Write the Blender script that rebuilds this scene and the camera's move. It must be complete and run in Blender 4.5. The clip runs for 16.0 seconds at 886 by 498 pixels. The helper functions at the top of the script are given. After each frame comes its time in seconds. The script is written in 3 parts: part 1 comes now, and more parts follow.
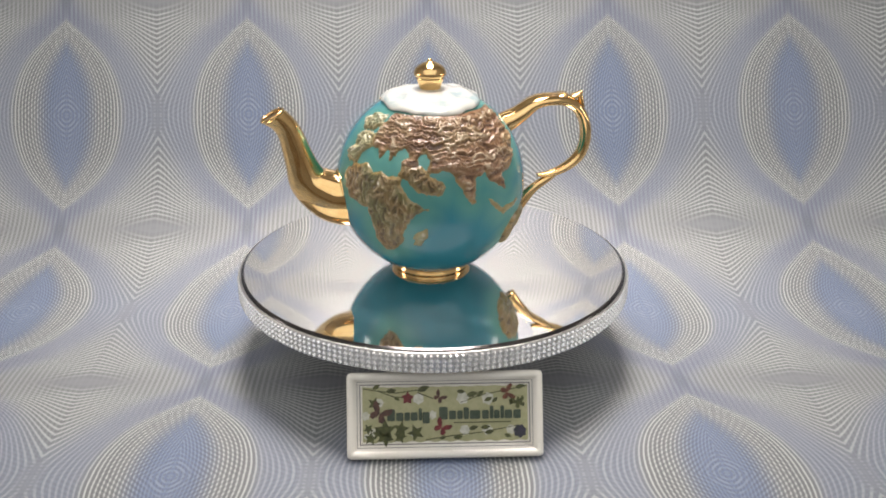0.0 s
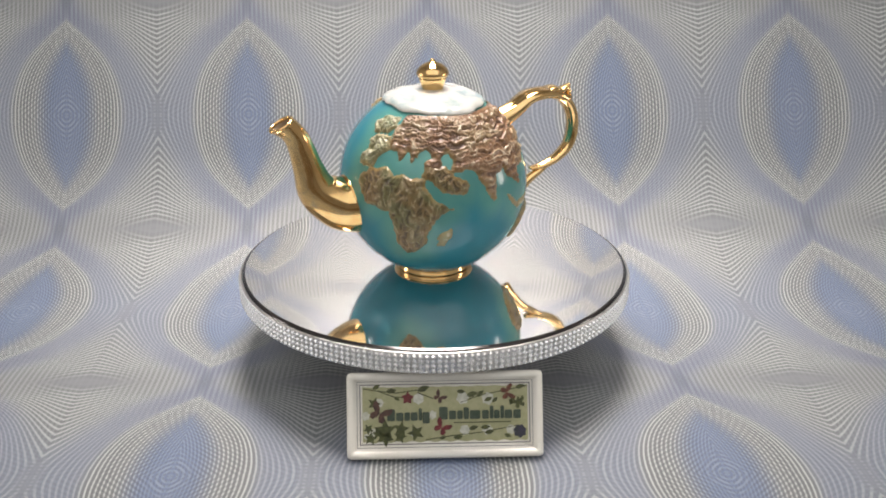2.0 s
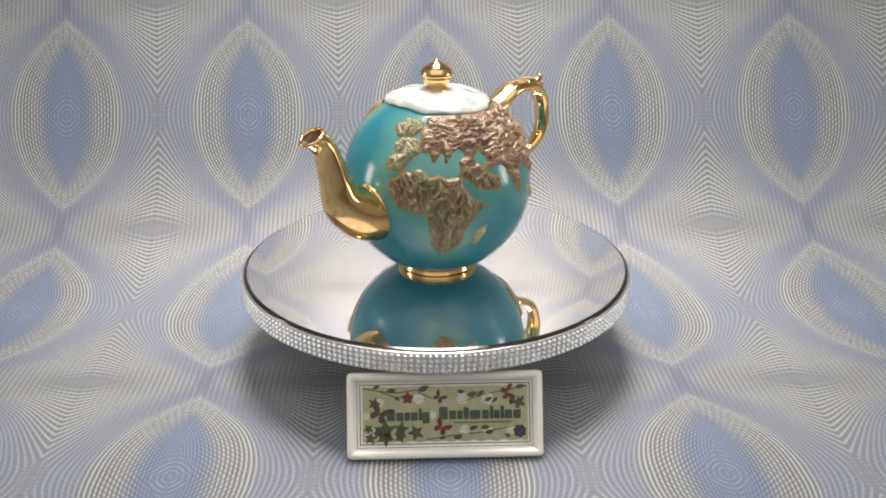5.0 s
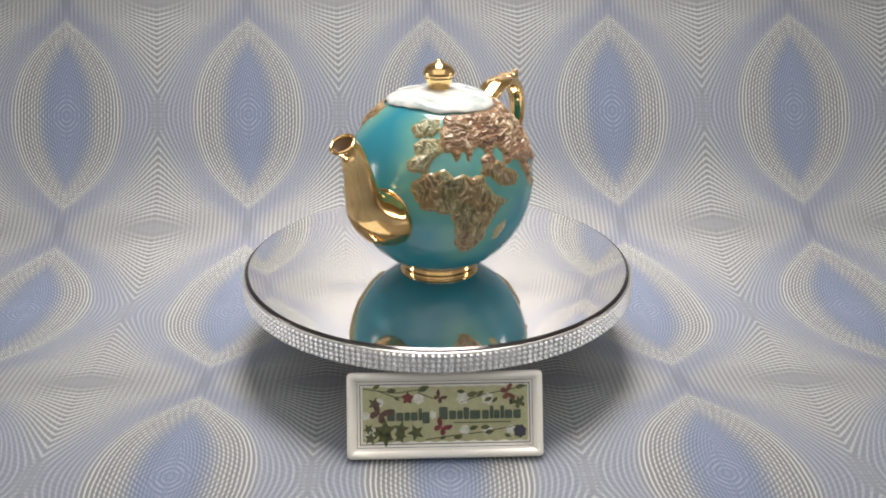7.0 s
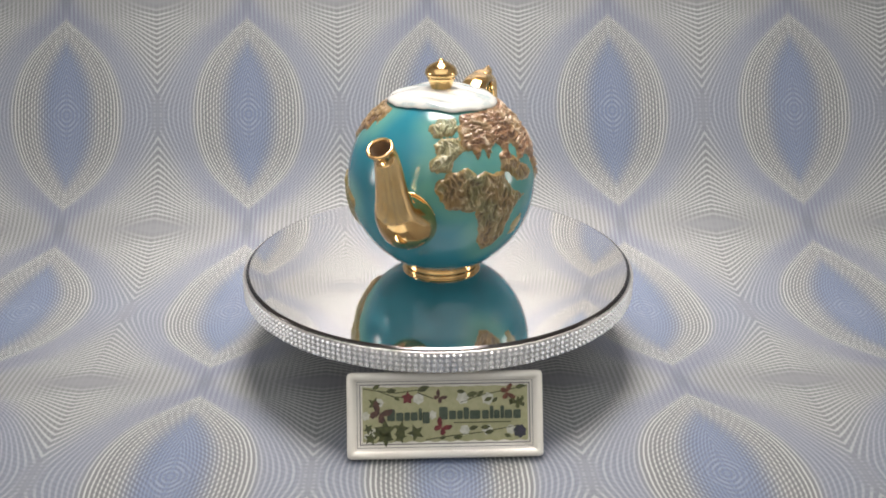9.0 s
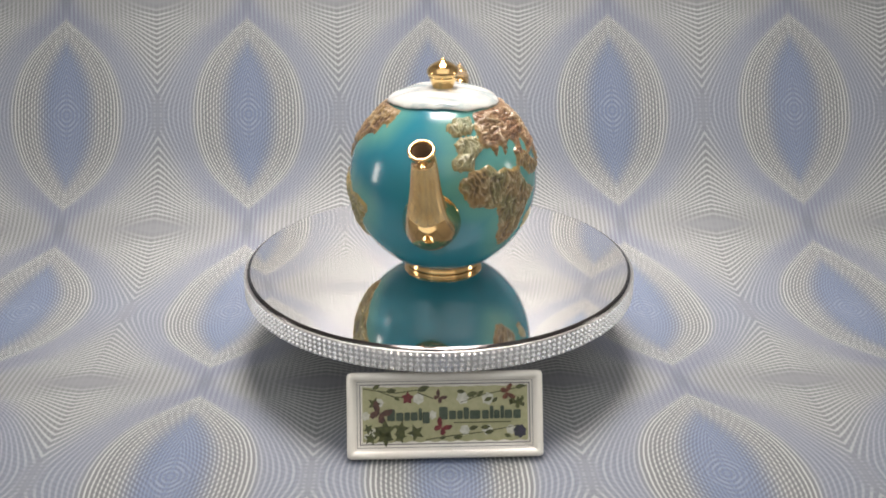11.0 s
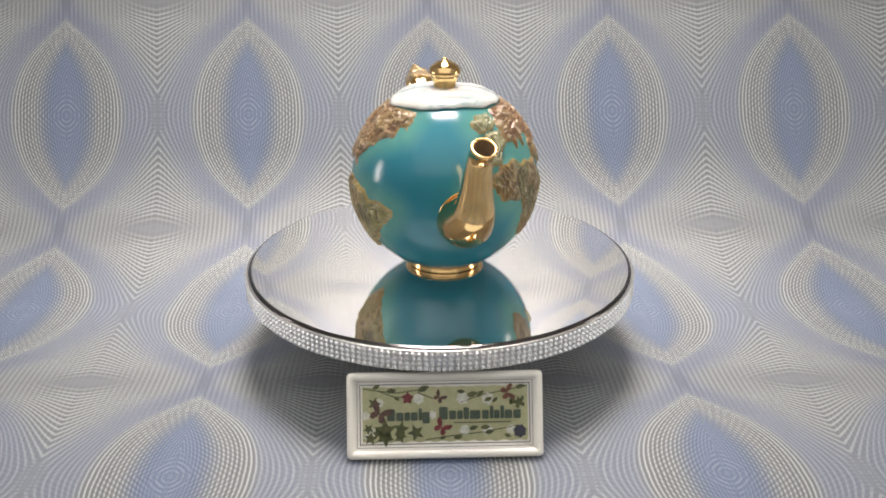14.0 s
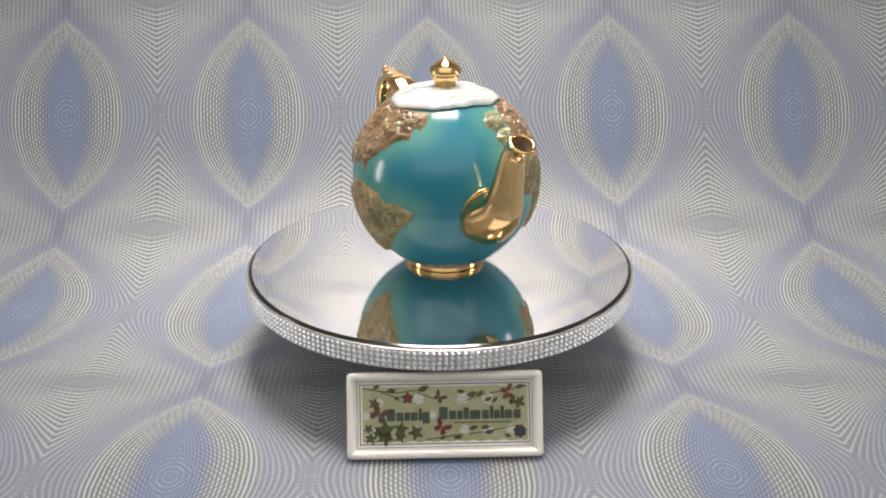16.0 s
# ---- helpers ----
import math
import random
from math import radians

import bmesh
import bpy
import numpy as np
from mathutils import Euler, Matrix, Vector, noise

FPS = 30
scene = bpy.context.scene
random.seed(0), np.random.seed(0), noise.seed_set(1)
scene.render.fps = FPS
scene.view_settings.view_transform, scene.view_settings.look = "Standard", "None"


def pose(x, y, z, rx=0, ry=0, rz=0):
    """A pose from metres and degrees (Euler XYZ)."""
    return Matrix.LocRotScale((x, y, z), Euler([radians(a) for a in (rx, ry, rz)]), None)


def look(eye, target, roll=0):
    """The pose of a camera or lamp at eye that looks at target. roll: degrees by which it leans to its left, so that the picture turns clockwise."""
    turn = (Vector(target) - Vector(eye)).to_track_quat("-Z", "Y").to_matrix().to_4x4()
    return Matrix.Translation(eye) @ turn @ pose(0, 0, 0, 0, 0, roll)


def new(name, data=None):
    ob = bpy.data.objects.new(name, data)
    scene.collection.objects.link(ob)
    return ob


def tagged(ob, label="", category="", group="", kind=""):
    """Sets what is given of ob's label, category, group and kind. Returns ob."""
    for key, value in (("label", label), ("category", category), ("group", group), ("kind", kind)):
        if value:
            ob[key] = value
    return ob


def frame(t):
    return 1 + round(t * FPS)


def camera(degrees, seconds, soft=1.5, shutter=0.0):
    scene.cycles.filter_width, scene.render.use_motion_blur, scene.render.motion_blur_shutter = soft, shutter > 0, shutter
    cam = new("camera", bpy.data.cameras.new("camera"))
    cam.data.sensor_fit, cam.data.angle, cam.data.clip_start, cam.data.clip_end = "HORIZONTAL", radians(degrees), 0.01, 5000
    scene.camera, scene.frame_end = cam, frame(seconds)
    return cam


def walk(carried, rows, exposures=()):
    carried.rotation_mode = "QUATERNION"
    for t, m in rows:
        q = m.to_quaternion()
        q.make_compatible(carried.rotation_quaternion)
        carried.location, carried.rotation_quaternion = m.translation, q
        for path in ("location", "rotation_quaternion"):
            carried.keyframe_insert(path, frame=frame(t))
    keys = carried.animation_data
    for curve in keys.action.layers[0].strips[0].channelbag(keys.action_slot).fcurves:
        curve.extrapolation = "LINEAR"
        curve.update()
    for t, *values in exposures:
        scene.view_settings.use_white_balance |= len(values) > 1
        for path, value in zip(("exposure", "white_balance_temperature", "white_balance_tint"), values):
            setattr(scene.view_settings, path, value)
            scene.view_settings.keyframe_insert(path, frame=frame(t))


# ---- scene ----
# Metres; the paper sheet's flat part lies at z = 0, the cake stand turns about the z axis.
LEVEL = 0.074            # top of the mirrored plate
SPIN = 6.42              # degrees a second
cam = camera(49.5, 16.0, soft=1.85)
EYE = (0.0053, -0.704, 0.386)
walk(cam, [(0.0, pose(*EYE, 66.7, 0, 0)), (16.0, pose(*EYE, 66.7, 0, 0))], exposures=[(0.0, 0.0), (16.0, 0.0)])

# ---- light ----
world = bpy.data.worlds.new("room_air")
scene.world = world
world.use_nodes = True
world.node_tree.nodes["Background"].inputs[0].default_value = (0.55, 0.6, 0.7, 1)
world.node_tree.nodes["Background"].inputs[1].default_value = 0.12


def area_lamp(name, eye, target, sx, sy, watts, colour, spread=180):
    data = bpy.data.lights.new(name, "AREA")
    data.shape, data.size, data.size_y, data.energy, data.color = "RECTANGLE", sx, sy, watts, colour
    data.spread = radians(spread)
    ob = new(name, data)
    ob.matrix_world = look(eye, target)
    return ob


area_lamp("overhead_lamp", (0.0, 0.42, 1.30), (0, 0.24, 0.05), 0.45, 0.80, 4.7, (1.0, 0.90, 0.85), 56)
area_lamp("side_lamp", (-0.95, -0.06, 0.24), (0, 0.05, 0.12), 0.12, 0.28, 1.3, (1.0, 0.91, 0.86))
area_lamp("side_lamp", (0.95, -0.06, 0.24), (0, 0.05, 0.12), 0.12, 0.28, 1.3, (1.0, 0.91, 0.86))
# unseen broad panel, added above and in front as soft fill
area_lamp("front_fill_lamp", (0.0, -1.30, 1.65), (0, 0.0, 0.10), 3.1, 2.2, 23.5, (0.985, 0.985, 0.98))


# ---- materials ----
class Val:
    """A shader value with arithmetic, so that patterns read as formulas."""

    def __init__(self, tree, socket):
        self.tree, self.socket = tree, socket

    def op(self, kind, *others):
        node = self.tree.nodes.new("ShaderNodeMath")
        node.operation = kind
        for i, v in enumerate((self, *others)):
            if isinstance(v, Val):
                self.tree.links.new(v.socket, node.inputs[i])
            else:
                node.inputs[i].default_value = v
        return Val(self.tree, node.outputs[0])

    def __add__(self, o): return self.op("ADD", o)
    def __sub__(self, o): return self.op("SUBTRACT", o)
    def __mul__(self, o): return self.op("MULTIPLY", o)
    def sin(self): return self.op("SINE")
    def cos(self): return self.op("COSINE")
    def power(self, e): return self.op("POWER", e)
    def size(self): return self.op("ABSOLUTE")

    def step(self, lo, hi):
        node = self.tree.nodes.new("ShaderNodeMapRange")
        node.interpolation_type = "SMOOTHSTEP"
        self.tree.links.new(self.socket, node.inputs[0])
        node.inputs[1].default_value, node.inputs[2].default_value = lo, hi
        return Val(self.tree, node.outputs[0])


def material(name, colour=(0.5, 0.5, 0.5), rough=0.5, metal=0.0, coat=0.0):
    m = bpy.data.materials.new(name)
    m.use_nodes = True
    b = m.node_tree.nodes["Principled BSDF"]
    b.inputs["Base Color"].default_value = (*colour, 1)
    b.inputs["Roughness"].default_value = rough
    b.inputs["Metallic"].default_value = metal
    b.inputs["Coat Weight"].default_value = coat
    b.inputs["Coat Roughness"].default_value = 0.04
    return m, m.node_tree, b


def mix(tree, fac, a, b):
    node = tree.nodes.new("ShaderNodeMix")
    node.data_type = "RGBA"
    tree.links.new(fac.socket, node.inputs[0])
    for i, v in ((6, a), (7, b)):
        if isinstance(v, tuple):
            node.inputs[i].default_value = (*v, 1)
        else:
            tree.links.new(v, node.inputs[i])
    return node.outputs[2]


def noise_val(tree, scale, detail=3.0, rough=0.55, coords="Object", stretch=(1, 1, 1)):
    tc = tree.nodes.new("ShaderNodeTexCoord")
    mp = tree.nodes.new("ShaderNodeMapping")
    mp.inputs["Scale"].default_value = stretch
    n = tree.nodes.new("ShaderNodeTexNoise")
    n.inputs["Scale"].default_value, n.inputs["Detail"].default_value, n.inputs["Roughness"].default_value = scale, detail, rough
    tree.links.new(tc.outputs[coords], mp.inputs[0])
    tree.links.new(mp.outputs[0], n.inputs["Vector"])
    return Val(tree, n.outputs[0])


def attribute(tree, name):
    n = tree.nodes.new("ShaderNodeAttribute")
    n.attribute_name = name
    return Val(tree, n.outputs["Fac"])


def bump(tree, bsdf, height, strength, distance):
    n = tree.nodes.new("ShaderNodeBump")
    n.inputs["Strength"].default_value, n.inputs["Distance"].default_value = strength, distance
    tree.links.new(height.socket, n.inputs["Height"])
    tree.links.new(n.outputs[0], bsdf.inputs["Normal"])


def rough_from(tree, bsdf, val):
    tree.links.new(val.socket, bsdf.inputs["Roughness"])


def paper_material():
    m, tree, b = material("printed_paper", rough=0.5)
    uv = tree.nodes.new("ShaderNodeUVMap")
    sep = tree.nodes.new("ShaderNodeSeparateXYZ")
    tree.links.new(uv.outputs[0], sep.inputs[0])
    u, v = Val(tree, sep.outputs[0]), Val(tree, sep.outputs[1])
    # a: 0 on an eye's long axis, 1 midway between two eyes; d: 0 at an eye's centre, 0.5 at the joint between rows
    a = (u * math.pi).sin().size().op("ARCSINE") * (2 / math.pi)
    d = (v * math.pi).sin().size().op("ARCSINE") * (1 / math.pi)
    far = (d - 0.42).op("MAXIMUM", 0.0).power(2.0)
    rise_eye = d.power(2.5) * 4.5 - far * 20.0
    rise_joint = d.power(1.45) * 1.75 - far * 7.0
    rise = rise_eye + (rise_joint - rise_eye) * a.step(0.35, 1.0)
    level = a - a * a * (d * 0.36 + 0.30) + rise

    def rules(value, n, thin=0.0):
        return ((value * (2 * math.pi * n)).sin() * 0.5 + 0.5).step(0.10 + thin, 0.95)

    # two sets of fine light lines: one follows the eyes' outlines, the other runs up the sheet and bows round them
    phase = level * 39.0
    ring_lines = rules(phase, 1, 0.30)
    bow = (d * -1.0 + 0.5).power(2.0) * (a * math.pi).sin()
    warp_lines = rules(a - bow * 0.6, 21)
    weave = rules(d * 46.0 + phase * 0.5, 1)                    # breaks neighbouring lines into staggered dashes
    heart_lines = rules((a * a + d * d * 4.2).op("SQRT"), 24)
    eye = level.step(0.34, 0.14)
    heart = (a * a + d * d * 2.2).step(0.040, 0.002)
    braid = level.step(0.10, 0.24) * level.step(0.48, 0.38)
    edge = level.step(0.32, 0.42) * level.step(0.53, 0.47)
    haze = level.step(0.46, 0.54) * level.step(0.90, 0.60)
    tip = haze * d.step(0.20, 0.42) * a.step(0.85, 0.30)
    joint = level.step(0.66, 0.88)
    lens = ((a * -1.0 + 1.0) * 0.8 + (d * -1.0 + 0.5) * 8.0).step(0.62, 0.10)
    slit = (a * 5.0 + (d * -1.0 + 0.5) * 4.5).step(0.55, 0.10)
    row = d.step(0.37, 0.46) * a.step(1.0, 0.45)
    # ground colours
    ground = mix(tree, haze, (0.184, 0.193, 0.200), (0.182, 0.207, 0.264))
    ground = mix(tree, joint, ground, (0.176, 0.188, 0.193))
    ground = mix(tree, row * 0.6, ground, (0.211, 0.220, 0.227))
    ground = mix(tree, tip, ground, (0.144, 0.164, 0.227))
    ground = mix(tree, eye, ground, (0.136, 0.178, 0.280))
    ground = mix(tree, lens * 0.9, ground, (0.203, 0.216, 0.234))
    # line colours
    ink = mix(tree, eye, (0.504, 0.526, 0.504), (0.270, 0.312, 0.385))
    ink = mix(tree, joint * 0.75, ink, (0.387, 0.405, 0.405))
    ink = mix(tree, haze * 0.8, ink, (0.284, 0.305, 0.350))
    ink = mix(tree, tip * 0.8, ink, (0.243, 0.261, 0.310))
    gap = warp_lines * -1.0 + 1.0
    along = ring_lines * (weave * (braid * 0.70 + eye * 0.45 + haze * 0.25) * -1.0 + 1.0)
    along = along * (haze * -0.28 + 1.0) * (eye * -0.35 + 1.0) * (lens * -0.90 + 1.0) * (row * -0.85 + 1.0) * (d.step(0.40, 0.49) * -0.6 + 1.0)
    across = warp_lines * (joint * 0.16 + row * 0.27 + tip * 0.22 + haze * 0.14) * (lens * -0.7 + 1.0) * (slit * -0.5 + 1.0)
    amount = (along + across).op("MINIMUM", 1.0)
    amount = amount + (heart_lines * (weave * -0.4 + 0.75) - amount) * heart
    waist = a.step(0.89, 0.95) * d.step(0.10, 0.05)             # a beaded column midway between two eyes
    beads = rules(d, 62) * rules(a, 22) * 0.45 + 0.12
    amount = amount + (beads - amount) * waist
    col = mix(tree, amount, ground, ink)
    # darker touches where the lines leave the ground bare
    bare = ring_lines * -1.0 + 1.0
    shade = bare * (weave * (braid * 0.38 + eye * 0.34 + haze * 0.20) + edge * 0.24 + gap * joint * d.step(0.08, 0.28) * 0.18) * (lens * -0.8 + 1.0) + slit * 0.28
    col = mix(tree, shade.op("MINIMUM", 1.0), col, (0.095, 0.106, 0.119))
    col = mix(tree, noise_val(tree, 9.0, 3).step(0.35, 0.7) * 0.12, col, (0.225, 0.225, 0.243))
    tree.links.new(col, b.inputs["Base Color"])
    rough_from(tree, b, noise_val(tree, 30.0, 3, stretch=(2.0, 0.5, 0.5)) * 0.25 + 0.36)
    bump(tree, b, noise_val(tree, 14, 3, stretch=(1.6, 0.7, 0.7)), 0.35, 0.005)
    return m


def glaze_material():
    m, tree, b = material("turquoise_glaze", rough=0.19, coat=0.12)
    wash = attribute(tree, "shore")
    col = mix(tree, wash, (0.026, 0.215, 0.286), (0.110, 0.325, 0.285))
    col = mix(tree, noise_val(tree, 28, 4).step(0.35, 0.8) * 0.30, col, (0.022, 0.165, 0.215))
    tree.links.new(col, b.inputs["Base Color"])
    bump(tree, b, noise_val(tree, 60, 2), 0.05, 0.001)
    return m


def land_material(name, crevice_shade, mid, ridge, stain, crest_glint=0.8):
    m, tree, b = material(name, rough=0.3, coat=0.35)
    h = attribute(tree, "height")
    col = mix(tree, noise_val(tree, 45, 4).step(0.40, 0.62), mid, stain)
    # crevice shade and ridge glints painted by height, over the glaze's own pooling
    col = mix(tree, h.step(0.44, 0.12) * 0.85, col, crevice_shade)
    col = mix(tree, h.step(0.50, 0.95) * noise_val(tree, 160, 3).step(0.35, 0.6) * crest_glint, col, ridge)
    shore = attribute(tree, "shore")
    col = mix(tree, shore * noise_val(tree, 60, 3).step(0.3, 0.55) * 0.85, col, (0.36, 0.235, 0.07))
    col = mix(tree, shore.step(0.58, 1.0) * 0.85, col, (0.13, 0.30, 0.22))
    tree.links.new(col, b.inputs["Base Color"])
    bump(tree, b, noise_val(tree, 420, 3), 0.25, 0.0006)
    return m


def gold_material():
    m, tree, b = material("gilding", metal=1.0)
    col = mix(tree, noise_val(tree, 90, 3).step(0.35, 0.7), (0.88, 0.62, 0.29), (0.82, 0.53, 0.22))
    tree.links.new(col, b.inputs["Base Color"])
    rough_from(tree, b, noise_val(tree, 160, 3) * 0.12 + 0.06)
    bump(tree, b, noise_val(tree, 120, 2), 0.06, 0.001)
    return m


def mirror_material():
    """Silvered plate with a thin film of dust and wiping marks."""
    m, tree, b = material("mirror_glass", (0.95, 0.94, 0.93), 0.04, 0.98)
    smear = noise_val(tree, 22, 4, stretch=(1, 2.5, 1)).step(0.35, 0.75)
    rough_from(tree, b, smear * 0.05 + 0.025)
    tree.links.new((smear * -0.015 + 0.99).socket, b.inputs["Metallic"])
    return m


def snow_material():
    m, tree, b = material("white_glaze", rough=0.18, coat=0.5)
    col = mix(tree, noise_val(tree, 42, 4, stretch=(1, 1, 2.5)).step(0.46, 0.66), (0.66, 0.67, 0.625), (0.36, 0.46, 0.47))
    tree.links.new(col, b.inputs["Base Color"])
    return m


def cream_material():
    m, tree, b = material("cream_glaze", rough=0.25, coat=0.4)
    col = mix(tree, noise_val(tree, 60, 4).step(0.35, 0.75), (0.85, 0.825, 0.74), (0.80, 0.77, 0.68))
    tree.links.new(col, b.inputs["Base Color"])
    return m


def print_material(name, one, two, scale=300):
    m, tree, b = material(name, rough=0.3, coat=0.3)
    col = mix(tree, noise_val(tree, scale, 3).step(0.35, 0.65), one, two)
    tree.links.new(col, b.inputs["Base Color"])
    return m


def plain_room_material(name, one, two):
    m, tree, b = material(name, rough=0.85)
    tree.links.new(mix(tree, noise_val(tree, 4, 4).step(0.3, 0.7), one, two), b.inputs["Base Color"])
    return m


PAPER = paper_material()
GLAZE = glaze_material()
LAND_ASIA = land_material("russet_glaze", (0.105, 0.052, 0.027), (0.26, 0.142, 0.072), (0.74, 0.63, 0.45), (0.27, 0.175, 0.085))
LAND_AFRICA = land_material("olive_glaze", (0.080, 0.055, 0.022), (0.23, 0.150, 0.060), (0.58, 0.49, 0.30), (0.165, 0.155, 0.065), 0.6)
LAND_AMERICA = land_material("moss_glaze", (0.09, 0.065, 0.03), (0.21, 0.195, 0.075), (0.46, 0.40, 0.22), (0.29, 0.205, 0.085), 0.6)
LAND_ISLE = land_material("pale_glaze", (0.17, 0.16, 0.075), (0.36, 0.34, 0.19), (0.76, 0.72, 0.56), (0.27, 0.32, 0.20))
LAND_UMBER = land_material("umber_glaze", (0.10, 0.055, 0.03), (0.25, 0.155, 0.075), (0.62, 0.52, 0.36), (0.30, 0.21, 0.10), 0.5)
GOLD = gold_material()
SNOW = snow_material()
CREAM = cream_material()
MIRROR = mirror_material()
# the dark reflection in the cut bevel is put into its base colour
BEVEL = material("mirror_edge", (0.10, 0.095, 0.095), 0.12, 0.9)[0]
CHROME = material("silver_band", (0.62, 0.61, 0.60), 0.38, 1.0)[0]
CRYSTAL = material("crystal_facets", (0.95, 0.95, 0.94), 0.2, 0.7)[0]
INNER = material("inner_glaze", (0.42, 0.32, 0.22), 0.3)[0]
BLACK = material("black_plastic", (0.03, 0.03, 0.032), 0.5)[0]
OLIVE_PRINT = print_material("olive_print", (0.44, 0.43, 0.25), (0.385, 0.385, 0.215))
LINE_PRINT = material("grey_line_print", (0.16, 0.15, 0.15), 0.35)[0]
LEAF_PRINT = print_material("leaf_print", (0.060, 0.070, 0.030), (0.10, 0.11, 0.04))
WORD_PRINT = print_material("dark_green_print", (0.050, 0.075, 0.050), (0.075, 0.10, 0.07))
RED_PRINT = print_material("red_print", (0.22, 0.035, 0.04), (0.11, 0.03, 0.03))
BROWN_PRINT = print_material("brown_print", (0.13, 0.07, 0.05), (0.07, 0.04, 0.035))
RUST_PRINT = print_material("rust_print", (0.20, 0.075, 0.04), (0.12, 0.05, 0.035))
WHITE_PRINT = print_material("white_print", (0.66, 0.66, 0.58), (0.52, 0.53, 0.44))
VIOLET_PRINT = print_material("violet_print", (0.05, 0.045, 0.075), (0.035, 0.04, 0.045))
ROOM_WALL = plain_room_material("room_paint", (0.74, 0.71, 0.68), (0.69, 0.66, 0.63))
ROOM_TOP = plain_room_material("ceiling_paint", (0.75, 0.74, 0.72), (0.70, 0.69, 0.67))
TABLE = plain_room_material("table_board", (0.20, 0.15, 0.11), (0.16, 0.12, 0.085))


# ---- mesh helpers ----
def part(name, bm, material_, parent, label="", smooth=True):
    """Links a bmesh as one mesh object under a thing or a part."""
    me = bpy.data.meshes.new(name)
    bm.normal_update()
    bm.to_mesh(me)
    bm.free()
    return part_of(name, me, material_, parent, label, smooth)


def part_of(name, me, material_, parent, label="", smooth=True):
    for mt in (material_ if isinstance(material_, (list, tuple)) else (material_,)):
        if mt.name not in me.materials:
            me.materials.append(mt)
    if smooth:
        me.polygons.foreach_set("use_smooth", [True] * len(me.polygons))
    ob = new(name, me)
    if parent:
        ob.parent = parent
    if label:
        ob["label"] = label
    return ob


def grid_mesh(name, verts, nu, nv, closed_u=False):
    """A mesh of nu x nv points given row by row (nv rows of nu points)."""
    faces = []
    for j in range(nv - 1):
        for i in range(nu if closed_u else nu - 1):
            k = (i + 1) % nu
            faces.append((j * nu + i, j * nu + k, (j + 1) * nu + k, (j + 1) * nu + i))
    me = bpy.data.meshes.new(name)
    me.from_pydata([tuple(v) for v in verts], [], faces)
    return me


def lathe(profile, n=96):
    """Turns (radius, z) points about z."""
    bm = bmesh.new()
    rings = []
    for r, z in profile:
        if r < 1e-6:
            rings.append([bm.verts.new((0, 0, z))])
        else:
            rings.append([bm.verts.new((r * math.cos(2 * math.pi * i / n), r * math.sin(2 * math.pi * i / n), z)) for i in range(n)])
    for lo, hi in zip(rings, rings[1:]):
        for i in range(n):
            k = (i + 1) % n
            if len(lo) == 1 and len(hi) == 1:
                continue
            if len(lo) == 1:
                bm.faces.new((lo[0], hi[k], hi[i]))
            elif len(hi) == 1:
                bm.faces.new((lo[i], lo[k], hi[0]))
            else:
                bm.faces.new((lo[i], lo[k], hi[k], hi[i]))
    return bm


def spline(points, n):
    """Catmull-Rom through the points, n samples in all; each point is a tuple of any length."""
    pts = [np.array(p, float) for p in points]
    pts = [2 * pts[0] - pts[1]] + pts + [2 * pts[-1] - pts[-2]]
    out = []
    segs = len(pts) - 3
    for k in range(n):
        s = k / (n - 1) * segs
        i = min(int(s), segs - 1)
        f = s - i
        a, b_, c, d = pts[i:i + 4]
        out.append(0.5 * (2 * b_ + (c - a) * f + (2 * a - 5 * b_ + 4 * c - d) * f * f + (3 * b_ - a - 3 * c + d) * f ** 3))
    return out


def tube(points, n=60, sides=32, caps=True, power=2.0, reed=0.0):
    """A tube in the y-z plane along points (y, z, half width across x, half height in the plane)."""
    rows = spline(points, n)
    bm = bmesh.new()
    rings = []
    for k, (y, z, wx, wz, *lean) in enumerate(rows):
        a, b_ = rows[max(k - 1, 0)], rows[min(k + 1, n - 1)]
        t = np.array([b_[0] - a[0], b_[1] - a[1]])
        t /= np.hypot(*t)
        if lean:
            q = radians(lean[0])
            t = np.array([t[0] * math.cos(q) + t[1] * math.sin(q), t[1] * math.cos(q) - t[0] * math.sin(q)])
        ny, nz = -t[1], t[0]
        ring = []
        for i in range(sides):
            q = 2 * math.pi * i / sides
            ca, sa = math.cos(q), math.sin(q)
            ca, sa = math.copysign(abs(ca) ** (2 / power), ca), math.copysign(abs(sa) ** (2 / power), sa)
            sa *= 1 + reed * (math.cos(8 * q) - 1)
            ring.append(bm.verts.new((wx * ca, y + ny * wz * sa, z + nz * wz * sa)))
        rings.append(ring)
    for lo, hi in zip(rings, rings[1:]):
        for i in range(sides):
            k = (i + 1) % sides
            bm.faces.new((lo[i], lo[k], hi[k], hi[i]))
    if caps:
        bm.faces.new(rings[0][::-1])
        bm.faces.new(rings[-1])
    bm.normal_update()
    bm.faces.ensure_lookup_table()
    face = bm.faces[0]
    y0, z0 = rows[0][0], rows[0][1]
    if face.normal.dot(face.calc_center_median() - Vector((0, y0, z0))) < 0:
        bmesh.ops.reverse_faces(bm, faces=bm.faces)
    return bm


def box(bm, lo, hi, bevel=0.0, segments=2):
    made = bmesh.ops.create_cube(bm, size=1)["verts"]
    for v in made:
        v.co = Vector([lo[i] + (v.co[i] + 0.5) * (hi[i] - lo[i]) for i in range(3)])
    if bevel:
        edges = {e for v in made for e in v.link_edges}
        bmesh.ops.bevel(bm, geom=list(edges), offset=bevel, segments=segments, affect="EDGES", profile=0.6)
    return bm


